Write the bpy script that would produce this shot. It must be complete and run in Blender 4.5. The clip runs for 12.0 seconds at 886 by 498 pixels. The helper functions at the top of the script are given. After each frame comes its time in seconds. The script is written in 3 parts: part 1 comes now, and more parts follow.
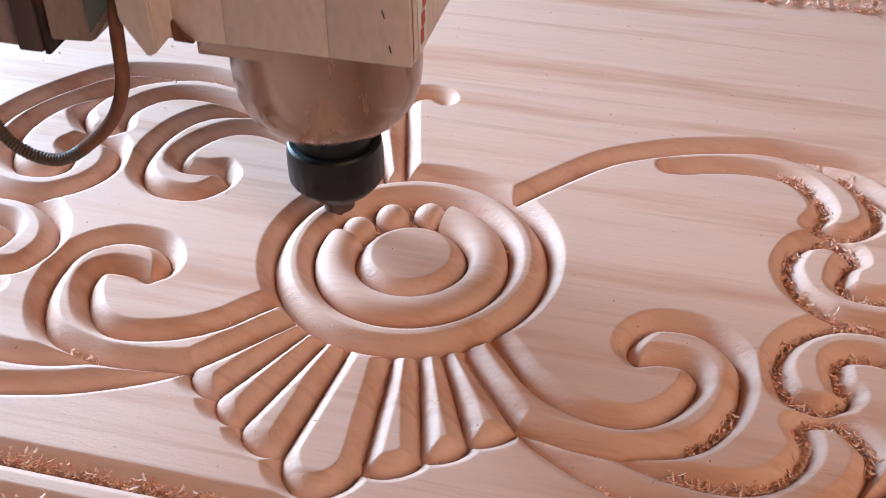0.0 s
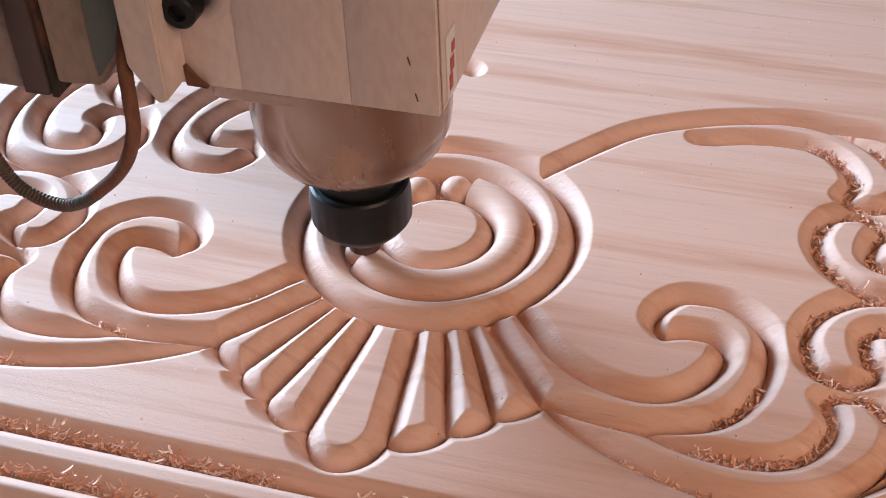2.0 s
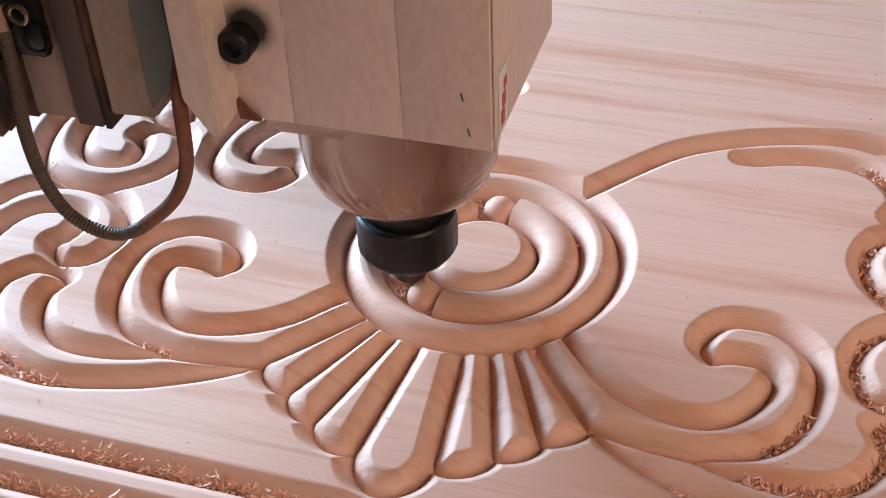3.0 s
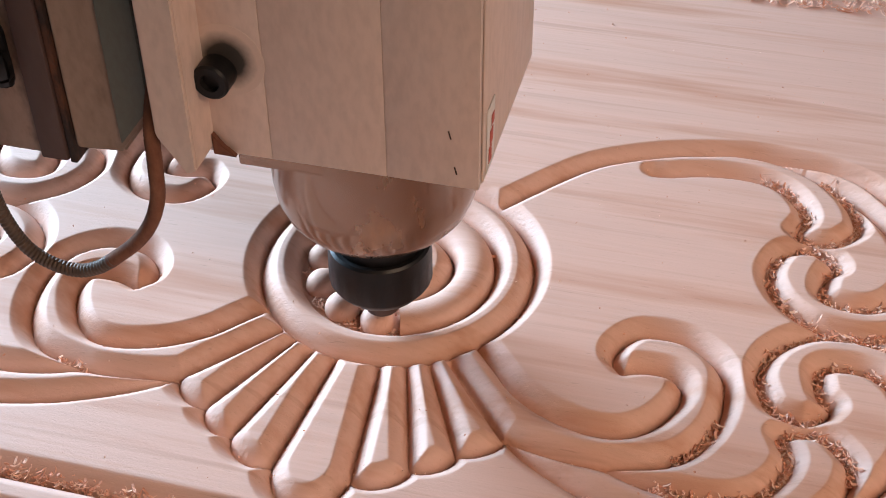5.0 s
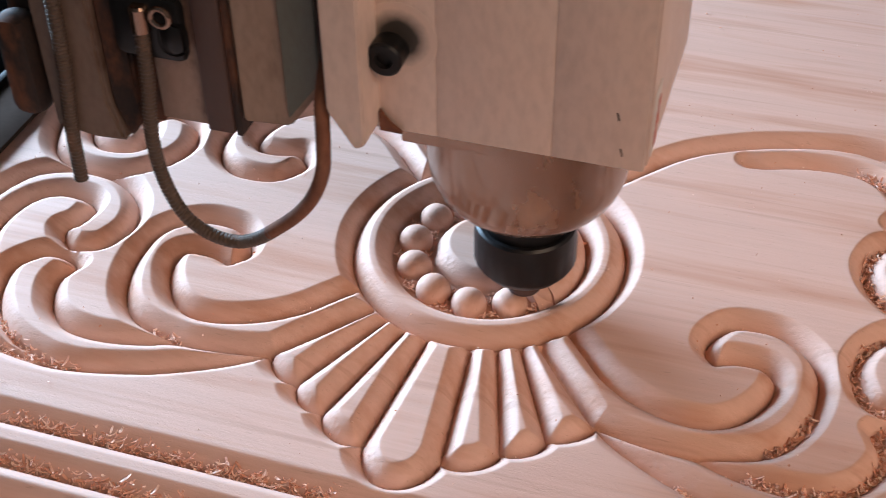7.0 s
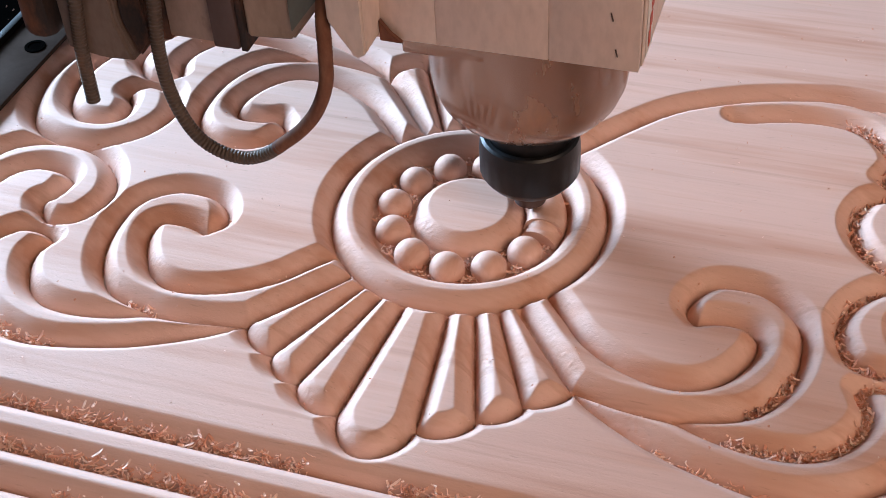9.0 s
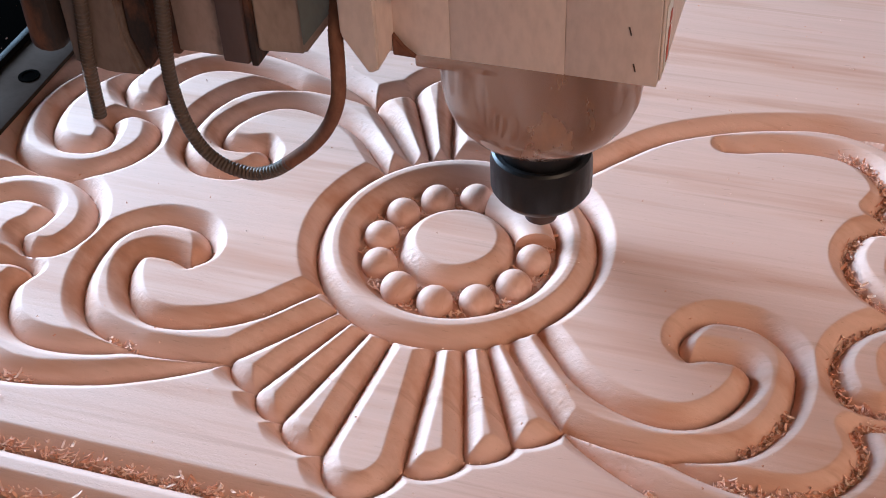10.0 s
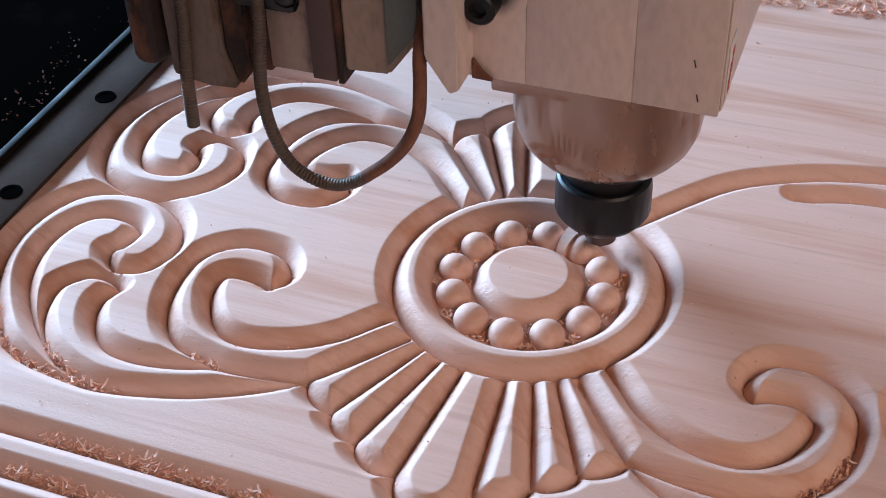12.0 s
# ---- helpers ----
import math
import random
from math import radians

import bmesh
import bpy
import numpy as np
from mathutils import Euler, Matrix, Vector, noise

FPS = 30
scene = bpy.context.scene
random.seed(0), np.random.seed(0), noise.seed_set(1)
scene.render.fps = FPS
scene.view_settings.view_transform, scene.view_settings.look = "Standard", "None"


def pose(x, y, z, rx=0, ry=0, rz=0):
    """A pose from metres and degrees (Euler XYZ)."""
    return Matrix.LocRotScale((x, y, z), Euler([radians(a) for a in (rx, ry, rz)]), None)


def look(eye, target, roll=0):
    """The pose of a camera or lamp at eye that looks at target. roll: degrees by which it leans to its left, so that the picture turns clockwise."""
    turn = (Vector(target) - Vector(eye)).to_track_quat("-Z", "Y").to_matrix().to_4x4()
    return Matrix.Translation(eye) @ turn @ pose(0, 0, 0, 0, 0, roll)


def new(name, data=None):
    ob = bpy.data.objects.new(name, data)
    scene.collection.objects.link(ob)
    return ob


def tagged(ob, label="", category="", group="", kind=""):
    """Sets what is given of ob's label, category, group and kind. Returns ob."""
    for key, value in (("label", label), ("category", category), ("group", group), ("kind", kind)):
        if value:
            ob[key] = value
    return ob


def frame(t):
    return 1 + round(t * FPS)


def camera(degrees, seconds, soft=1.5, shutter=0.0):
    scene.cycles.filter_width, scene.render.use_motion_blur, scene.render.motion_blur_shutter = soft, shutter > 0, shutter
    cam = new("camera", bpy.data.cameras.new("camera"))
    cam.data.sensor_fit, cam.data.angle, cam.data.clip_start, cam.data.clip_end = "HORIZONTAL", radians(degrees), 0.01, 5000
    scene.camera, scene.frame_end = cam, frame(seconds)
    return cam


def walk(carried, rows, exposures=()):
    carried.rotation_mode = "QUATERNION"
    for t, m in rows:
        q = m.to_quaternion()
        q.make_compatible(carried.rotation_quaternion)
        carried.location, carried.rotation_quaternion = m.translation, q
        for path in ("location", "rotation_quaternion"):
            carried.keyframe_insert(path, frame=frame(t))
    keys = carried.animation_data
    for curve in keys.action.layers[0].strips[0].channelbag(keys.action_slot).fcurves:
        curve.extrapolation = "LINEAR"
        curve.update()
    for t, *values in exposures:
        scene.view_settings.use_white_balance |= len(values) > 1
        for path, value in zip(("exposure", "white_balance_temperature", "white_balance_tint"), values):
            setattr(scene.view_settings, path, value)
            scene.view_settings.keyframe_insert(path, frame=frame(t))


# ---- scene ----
# ---------------------------------------------------------------- camera
cam = camera(37.21, 12.0, soft=0.8, shutter=0.3)

CAMERA_ROWS = [
    # seconds, x, y, z, yaw, pitch, roll
    (0.0, 0.1354, -0.4262, 0.3614, 15.84, -38.86, -1.29),
    (0.5, 0.1313, -0.4212, 0.3585, 15.82, -38.50, -1.06),
    (1.0, 0.1317, -0.4161, 0.3585, 16.80, -38.89, -1.66),
    (1.5, 0.1345, -0.4179, 0.3572, 17.24, -39.47, -2.18),
    (2.0, 0.1386, -0.4229, 0.3617, 17.89, -40.17, -2.60),
    (2.5, 0.1372, -0.4177, 0.3632, 18.39, -40.19, -3.02),
    (3.0, 0.1265, -0.4190, 0.3665, 18.97, -40.01, -3.07),
    (3.5, 0.1341, -0.4173, 0.3716, 17.93, -39.41, -1.70),
    (3.7, 0.1338, -0.4134, 0.3725, 17.17, -39.27, -1.24),
    (5.3, 0.1254, -0.4192, 0.3795, 14.49, -40.45, -0.32),
    (5.5, 0.1217, -0.4189, 0.3830, 14.67, -40.33, -0.40),
    (6.0, 0.1197, -0.4229, 0.3798, 16.27, -40.29, -0.51),
    (6.5, 0.1173, -0.4265, 0.3772, 17.13, -40.41, -0.36),
    (7.0, 0.1171, -0.4237, 0.3739, 18.11, -40.72, -1.00),
    (7.2, 0.1195, -0.4164, 0.3687, 19.09, -40.83, -1.66),
    (8.8, 0.1295, -0.4121, 0.3679, 19.46, -42.45, -3.15),
    (9.0, 0.1357, -0.4098, 0.3689, 19.94, -42.41, -3.61),
    (9.5, 0.1341, -0.4098, 0.3682, 19.61, -42.37, -3.67),
    (10.0, 0.1323, -0.3984, 0.3681, 19.18, -41.77, -3.16),
    (10.5, 0.1349, -0.4047, 0.3782, 19.31, -41.35, -2.95),
    (11.0, 0.1269, -0.4168, 0.3788, 19.95, -40.93, -2.94),
    (11.5, 0.1267, -0.4195, 0.3799, 21.19, -40.35, -2.68),
    (12.0, 0.1251, -0.4158, 0.3789, 21.63, -40.09, -2.24),
]


def held(x, y, z, yaw, pitch, roll):
    return pose(x, y, z, 90 + pitch, 0, yaw) @ pose(0, 0, 0, 0, 0, roll)


walk(cam, [(t, held(*row)) for t, *row in CAMERA_ROWS], exposures=[(0.0, 0.0, 6150, 12), (5.5, 0.0, 6250, 12), (7.0, 0.0, 6050, 12), (9.5, 0.0, 5900, 12), (10.5, -0.04, 5800, 11), (12.0, -0.14, 5450, 9)])

# ---------------------------------------------------------------- light
world = bpy.data.worlds.new("daylight")
scene.world = world
world.use_nodes = True
wn = world.node_tree.nodes
sky = wn.new("ShaderNodeTexSky")
sky.sky_type, sky.sun_disc = "NISHITA", False
sky.sun_elevation, sky.sun_rotation = radians(40), radians(-30)
world.node_tree.links.new(sky.outputs[0], wn["Background"].inputs[0])
wn["Background"].inputs[1].default_value = 0.10


def area_lamp(name, eye, target, width, height, watts, color, spread=180):
    data = bpy.data.lights.new(name, "AREA")
    data.shape, data.size, data.size_y, data.energy, data.color = "RECTANGLE", width, height, watts, color
    data.spread = radians(spread)
    ob = new(name, data)
    ob.matrix_world = look(eye, target)
    return ob


WIN_Y, WIN_Z, WIN_W, WIN_H = 0.48, 0.33, 0.8, 0.42
area_lamp("window_daylight", (-1.03, WIN_Y, WIN_Z), (0, 0, 0), WIN_W, WIN_H, 60, (0.545, 0.78, 1.0))
# Faint warm fill lamp added behind the board; no real source known.
area_lamp("north_warm_fill", (0.1, 3.30, 1.7), (0.5, 0, 0.2), 1.4, 1.4, 1.5, (1.0, 0.80, 0.60))
# Added warm fill, unseen source; narrow spread keeps it off the left side.
EAST_Y, EAST_Z, EAST_W, EAST_H = -0.62, 0.72, 0.9, 0.9
area_lamp("east_warm_fill", (0.94, EAST_Y, EAST_Z), (0.36, -0.18, 0.0), EAST_W, EAST_H, 1.95, (1.0, 0.69, 0.45), 60)

# ---------------------------------------------------------------- materials


def material(name, rough=0.5, metal=0.0):
    m = bpy.data.materials.new(name)
    m.use_nodes = True
    b = m.node_tree.nodes["Principled BSDF"]
    b.inputs["Roughness"].default_value, b.inputs["Metallic"].default_value = rough, metal
    return m, m.node_tree, b


def node(nt, kind, **values):
    n = nt.nodes.new(kind)
    for key, value in values.items():
        n.inputs[key.replace("_", " ")].default_value = value
    return n


def coords(nt, scale, rot=(0, 0, 0)):
    tc, mp = nt.nodes.new("ShaderNodeTexCoord"), nt.nodes.new("ShaderNodeMapping")
    mp.inputs["Scale"].default_value, mp.inputs["Rotation"].default_value = scale, rot
    nt.links.new(tc.outputs["Object"], mp.inputs["Vector"])
    return mp.outputs[0]


def ramp(nt, source, stops):
    r = nt.nodes.new("ShaderNodeValToRGB")
    el = r.color_ramp.elements
    while len(el) < len(stops):
        el.new(0.5)
    for e, (at, c) in zip(el, stops):
        e.position, e.color = at, (*c, 1)
    nt.links.new(source, r.inputs[0])
    return r.outputs[0]


def mix(nt, fac, a, b, kind="MIX"):
    m = nt.nodes.new("ShaderNodeMix")
    m.data_type, m.blend_type = "RGBA", kind
    for sock, v in ((m.inputs[0], fac), (m.inputs[6], a), (m.inputs[7], b)):
        if hasattr(v, "is_linked"):
            nt.links.new(v, sock)
        elif isinstance(v, tuple):
            sock.default_value = (*v, 1)
        else:
            sock.default_value = v
    return m.outputs[2]


def bump(nt, b, source, strength, distance=0.001, normal=None):
    n = nt.nodes.new("ShaderNodeBump")
    n.inputs["Strength"].default_value, n.inputs["Distance"].default_value = strength, distance
    nt.links.new(source, n.inputs["Height"])
    if normal:
        nt.links.new(normal, n.inputs["Normal"])
    nt.links.new(n.outputs[0], b.inputs["Normal"])
    return n.outputs[0]


def noise_of(nt, vector, scale, detail=4.0, rough=0.55):
    n = node(nt, "ShaderNodeTexNoise", Scale=scale, Detail=detail, Roughness=rough)
    nt.links.new(vector, n.inputs["Vector"])
    return n.outputs["Fac"]


def wood(name, light, dark):
    m, nt, b = material(name, 0.58)
    b.inputs["Specular IOR Level"].default_value = 0.2
    broad = noise_of(nt, coords(nt, (2.6, 34, 34), (0, 0, 0.02)), 1.0, 4.0, 0.6)
    fine = noise_of(nt, coords(nt, (14, 620, 300), (0, 0, 0.02)), 1.0, 3.0, 0.6)
    streak = noise_of(nt, coords(nt, (3, 150, 45), (0, 0, 0.02)), 1.0, 3.0, 0.55)
    fleck = noise_of(nt, coords(nt, (110, 900, 700), (0, 0, 0.02)), 1.0, 2.0)
    c = ramp(nt, broad, [(0.36, dark), (0.50, light), (0.60, tuple(0.96 * v for v in light)), (0.66, tuple(0.5 * v + 0.5 * w for v, w in zip(light, dark))), (0.72, light)])
    c = mix(nt, ramp(nt, fine, [(0.35, (0, 0, 0)), (0.75, (0.14, 0.14, 0.14))]), c, tuple(0.72 * v for v in dark))
    c = mix(nt, ramp(nt, streak, [(0.60, (0, 0, 0)), (0.69, (0.34, 0.34, 0.34)), (0.78, (0.08, 0.08, 0.08))]), c, tuple(0.78 * v for v in dark))
    c = mix(nt, ramp(nt, fleck, [(0.66, (0, 0, 0)), (0.76, (0.24, 0.24, 0.24))]), c, tuple(0.45 * v for v in dark))
    nt.links.new(c, b.inputs["Base Color"])
    fuzz = noise_of(nt, coords(nt, (500, 900, 900)), 1.0, 3.0, 0.7)
    n = bump(nt, b, fuzz, 0.2, 0.0006)
    n = bump(nt, b, noise_of(nt, coords(nt, (210, 300, 300)), 1.0, 3.0, 0.6), 0.05, 0.001, n)
    pits = ramp(nt, noise_of(nt, coords(nt, (230, 620, 500)), 1.0, 2.0, 0.5), [(0.62, (1, 1, 1)), (0.70, (0, 0, 0))])
    n = bump(nt, b, pits, 0.12, 0.0005, n)
    bump(nt, b, fine, 0.05, 0.0005, n)
    return m


PINE = wood("planed_pine", (0.735, 0.458, 0.357), (0.605, 0.315, 0.212))
m, nt, b = material("pine_shavings", 0.7)
info = nt.nodes.new("ShaderNodeNewGeometry")
nt.links.new(ramp(nt, info.outputs["Random Per Island"], [(0.0, (0.66, 0.30, 0.19)), (0.5, (0.80, 0.45, 0.32)), (1.0, (0.90, 0.66, 0.54))]), b.inputs["Base Color"])
b.inputs["Specular IOR Level"].default_value = 0.15
CHIPS = m


def painted(name, color, stain, rough=0.45, metal=0.0, scale=30.0, amount=0.5, low=0.55, high=0.8):
    m, nt, b = material(name, rough, metal)
    v = coords(nt, (1, 1, 0.45))
    big, small = noise_of(nt, v, scale, 5.0, 0.65), noise_of(nt, v, scale * 14, 3.0)
    c = mix(nt, ramp(nt, big, [(low, (0, 0, 0)), (high, (amount,) * 3)]), color, stain)
    c = mix(nt, ramp(nt, small, [(0.4, (0, 0, 0)), (0.8, (0.25,) * 3)]), c, tuple(0.6 * k for k in stain))
    nt.links.new(c, b.inputs["Base Color"])
    nt.links.new(ramp(nt, big, [(0.3, (rough,) * 3), (0.8, (min(1, rough + 0.3),) * 3)]), b.inputs["Roughness"])
    bump(nt, b, small, 0.08, 0.0004)
    return m


BEIGE = painted("beige_painted_steel", (0.71, 0.555, 0.47), (0.52, 0.375, 0.30), 0.38, 0.0, 22, 0.7)
GREEN = painted("grey_green_casting", (0.135, 0.142, 0.115), (0.14, 0.09, 0.06), 0.5, 0.0, 40)
RUST = painted("dusty_brown_steel", (0.022, 0.013, 0.010), (0.17, 0.065, 0.032), 0.75, 0.1, 70, 0.9, 0.48, 0.66)
WORN = painted("rust_stained_beige_paint", (0.33, 0.225, 0.175), (0.06, 0.025, 0.016), 0.6, 0.0, 30, 0.95, 0.45, 0.6)
RAIL = painted("oiled_rail_steel", (0.085, 0.048, 0.040), (0.18, 0.10, 0.065), 0.55, 0.1, 50)
NOSE = painted("dusty_turned_steel", (0.32, 0.225, 0.175), (0.46, 0.28, 0.17), 0.1, 0.92, 30, 0.8, 0.56, 0.68)
SLIDE = painted("dusty_beige_slide_paint", (0.36, 0.25, 0.185), (0.09, 0.05, 0.034), 0.6, 0.0, 26, 0.8, 0.5, 0.7)
STRIP = painted("grey_brown_cover_paint", (0.19, 0.13, 0.10), (0.085, 0.034, 0.018), 0.6, 0.0, 34, 0.9, 0.52, 0.62)
m, nt, b = material("grease_on_beige_paint", 0.45)
g = nt.nodes.new("ShaderNodeTexGradient")
g.gradient_type = "SPHERICAL"
nt.links.new(coords(nt, (76, 76, 76)), g.inputs["Vector"])
fade = mix(nt, 0.16, g.outputs["Color"], noise_of(nt, coords(nt, (1, 1, 1)), 260, 3.0), "ADD")
nt.links.new(ramp(nt, fade, [(0.24, (0.695, 0.54, 0.455)), (0.62, (0.05, 0.042, 0.036))]), b.inputs["Base Color"])
GREASE = m
BLACK = painted("black_oxide_steel", (0.012, 0.012, 0.013), (0.05, 0.035, 0.03), 0.28, 0.3, 90, 0.3)
SOOT = painted("black_painted_beam", (0.0015, 0.0014, 0.0013), (0.006, 0.0045, 0.004), 0.95, 0.0, 30, 0.5)
STEEL = painted("grey_bar_steel", (0.052, 0.034, 0.026), (0.026, 0.017, 0.012), 0.7, 0.2, 25)
RAIL_EDGE = painted("worn_dark_edge_paint", (0.010, 0.009, 0.008), (0.045, 0.032, 0.024), 0.6, 0.1, 60, 0.8)
CONDUIT = painted("grey_spiral_conduit", (0.10, 0.07, 0.052), (0.34, 0.17, 0.10), 0.5, 0.4, 70, 0.7)
DUST = painted("sawdust_crust", (0.14, 0.05, 0.028), (0.28, 0.12, 0.065), 0.9, 0.0, 120, 0.9, 0.4, 0.7)
PLASTER = painted("grimy_plaster", (0.15, 0.115, 0.09), (0.10, 0.075, 0.058), 0.9, 0.0, 2)
CONCRETE = painted("grey_concrete", (0.32, 0.29, 0.26), (0.22, 0.19, 0.17), 0.9, 0.0, 3)
PAPER = painted("white_sticker_paper", (0.80, 0.76, 0.72), (0.7, 0.6, 0.55), 0.5, 0.0, 60)
RED = painted("red_print", (0.55, 0.10, 0.06), (0.4, 0.1, 0.06), 0.5)
BLACK.node_tree.nodes["Principled BSDF"].inputs["Specular IOR Level"].default_value = 0.32
SOOT.node_tree.nodes["Principled BSDF"].inputs["Specular IOR Level"].default_value = 0.0
RAIL_EDGE.node_tree.nodes["Principled BSDF"].inputs["Specular IOR Level"].default_value = 0.1
STEEL.node_tree.nodes["Principled BSDF"].inputs["Specular IOR Level"].default_value = 0.0

# ---------------------------------------------------------------- mesh helpers


def link_mesh(name, bm, mat, parent=None, label="", smooth=True):
    me = bpy.data.meshes.new(name)
    bm.normal_update()
    bm.to_mesh(me)
    bm.free()
    me.materials.append(mat)
    if smooth:
        me.shade_smooth()
        me.set_sharp_from_angle(angle=radians(35))
    ob = new(name, me)
    ob.parent = parent
    return tagged(ob, label)


part = link_mesh


def box(x0, x1, y0, y1, z0, z1, bevel=0.0, segments=2):
    bm = bmesh.new()
    bmesh.ops.create_cube(bm, size=1, matrix=Matrix.LocRotScale(((x0 + x1) / 2, (y0 + y1) / 2, (z0 + z1) / 2), None, (x1 - x0, y1 - y0, z1 - z0)))
    if bevel:
        bmesh.ops.bevel(bm, geom=bm.edges[:], offset=bevel, segments=segments, profile=0.5, affect="EDGES")
    return bm


def lathe(profile, segments=64, flutes=0, depth=0.0):
    """A turned body from (radius, height) pairs, with flutes cut where a pair is marked by a third value."""
    bm = bmesh.new()
    rings = []
    for r, z, *cut in profile:
        ring = []
        for k in range(segments):
            a = 2 * math.pi * k / segments
            rr = r - (depth if cut and k % 4 == 0 else 0)
            ring.append(bm.verts.new((rr * math.cos(a), rr * math.sin(a), z)))
        rings.append(ring)
    for lo, hi in zip(rings, rings[1:]):
        for k in range(segments):
            bm.faces.new((lo[k], lo[(k + 1) % segments], hi[(k + 1) % segments], hi[k]))
    bm.faces.new(reversed(rings[0]))
    bm.faces.new(rings[-1])
    return bm


def spline(points, step):
    """Points along a smooth curve through the control points."""
    p = [np.array(q, float) for q in points]
    p = [2 * p[0] - p[1]] + p + [2 * p[-1] - p[-2]]
    out = []
    for a, b_, c, d in zip(p, p[1:], p[2:], p[3:]):
        n = max(2, int(np.linalg.norm(c - b_) / step))
        for s in np.arange(n) / n:
            out.append(0.5 * (2 * b_ + (c - a) * s + (2 * a - 5 * b_ + 4 * c - d) * s**2 + (3 * b_ - a - 3 * c + d) * s**3))
    return out + [p[-2]]


def tube(points, radius, step=0.001, sides=12, rib=0.0, taper=None):
    """A hose along a smooth curve; rib is the depth of its spiral ridges."""
    line = [Vector(q) for q in spline(points, step)]
    bm = bmesh.new()
    rings, side = [], Vector((0, 1, 0))
    for k, q in enumerate(line):
        ahead = (line[min(k + 1, len(line) - 1)] - line[max(k - 1, 0)]).normalized()
        side = (side - ahead * side.dot(ahead)).normalized()
        other = ahead.cross(side)
        r = radius * (1 if taper is None else 1 + (taper - 1) * k / len(line)) - (rib if k % 2 else 0)
        rings.append([bm.verts.new(q + r * (math.cos(a) * side + math.sin(a) * other)) for a in (2 * math.pi * s / sides for s in range(sides))])
    for lo, hi in zip(rings, rings[1:]):
        for s in range(sides):
            bm.faces.new((lo[s], lo[(s + 1) % sides], hi[(s + 1) % sides], hi[s]))
    bm.faces.new(reversed(rings[0]))
    bm.faces.new(rings[-1])
    return bm


# ---------------------------------------------------------------- room
BED_Z, FLOOR_Z, CEIL_Z = -0.045, -0.85, 3.0
X0, X1, Y0, Y1, T = -1.1, 1.0, -1.2, 3.4, 0.2


def slab(name, label, x0, x1, y0, y1, z0, z1, mat):
    return tagged(link_mesh(name, box(x0, x1, y0, y1, z0, z1), mat, smooth=False), label, kind="structure")


slab("floor", "grey concrete workshop floor", X0 - T, X1 + T, Y0 - T, Y1 + T, FLOOR_Z - 0.2, FLOOR_Z, CONCRETE)
slab("ceiling", "grimy grey workshop ceiling", X0 - T, X1 + T, Y0 - T, Y1 + T, CEIL_Z, CEIL_Z + 0.2, PLASTER)


def wall_with_opening(name, y0, y1, xa, xb, za, zb):
    bm = bmesh.new()
    for x0, x1, z0, z1 in ((X0, xa, FLOOR_Z, CEIL_Z), (xb, X1, FLOOR_Z, CEIL_Z), (xa, xb, zb, CEIL_Z), (xa, xb, FLOOR_Z, za)):
        if z1 - z0 > 0.01:
            bmesh.ops.create_cube(bm, size=1, matrix=Matrix.LocRotScale(((x0 + x1) / 2, (y0 + y1) / 2, (z0 + z1) / 2), None, (x1 - x0, y1 - y0, z1 - z0)))
    tagged(link_mesh(name, bm, PLASTER, smooth=False), "plain plastered wall, out of view, opened for an added fill lamp", kind="structure")


# Unseen wall; its opening is made only for the added north fill.
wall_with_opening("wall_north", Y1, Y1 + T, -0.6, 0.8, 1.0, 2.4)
slab("wall_south", "plain plastered workshop wall", X0, X1, Y0 - T, Y0, FLOOR_Z, CEIL_Z, PLASTER)


def side_wall(name, x0, x1, y_mid, z_mid, wide, high):
    bm = bmesh.new()
    ya, yb, za, zb = y_mid - wide / 2, y_mid + wide / 2, z_mid - high / 2, z_mid + high / 2
    for y0, y1, z0, z1 in ((Y0 - T, ya, FLOOR_Z, CEIL_Z), (yb, Y1 + T, FLOOR_Z, CEIL_Z), (ya, yb, FLOOR_Z, za), (ya, yb, zb, CEIL_Z)):
        bmesh.ops.create_cube(bm, size=1, matrix=Matrix.LocRotScale(((x0 + x1) / 2, (y0 + y1) / 2, (z0 + z1) / 2), None, (x1 - x0, y1 - y0, z1 - z0)))
    tagged(link_mesh(name, bm, PLASTER, smooth=False), "plain plastered workshop wall with an opening that holds an area lamp", kind="structure")


side_wall("wall_west", X0 - T, X0, WIN_Y, WIN_Z, WIN_W, WIN_H)
# Unseen wall; the opening only houses the added east fill lamp.
side_wall("wall_east", X1, X1 + T, EAST_Y, EAST_Z, EAST_W, EAST_H)
tagged(link_mesh("ground", box(-60, 60, -60, 60, FLOOR_Z - 0.5, FLOOR_Z - 0.21), CONCRETE, smooth=False), "bare yard ground outside the workshop", kind="structure")

# the machine's bed under the board
bed = tagged(new("machine_bed"), "steel bed of the carving machine under the board", "machine bed")
part("table_top", box(-0.75, 0.85, -0.7, 0.9, BED_Z - 0.06, BED_Z, 0.004), STEEL, bed)
for sx in (-0.65, 0.75):
    for sy in (-0.6, 0.8):
        part("leg", box(sx - 0.05, sx + 0.05, sy - 0.05, sy + 0.05, FLOOR_Z, BED_Z - 0.06, 0.004), STEEL, bed)

# ---------------------------------------------------------------- carved board
MM = 0.001
ROSETTE = (0.0, -0.3)
RING_OUT, RING_IN, DISC = 60.0, 42.6, 24.6
DEPTH, WALL = 9.5, 7.4

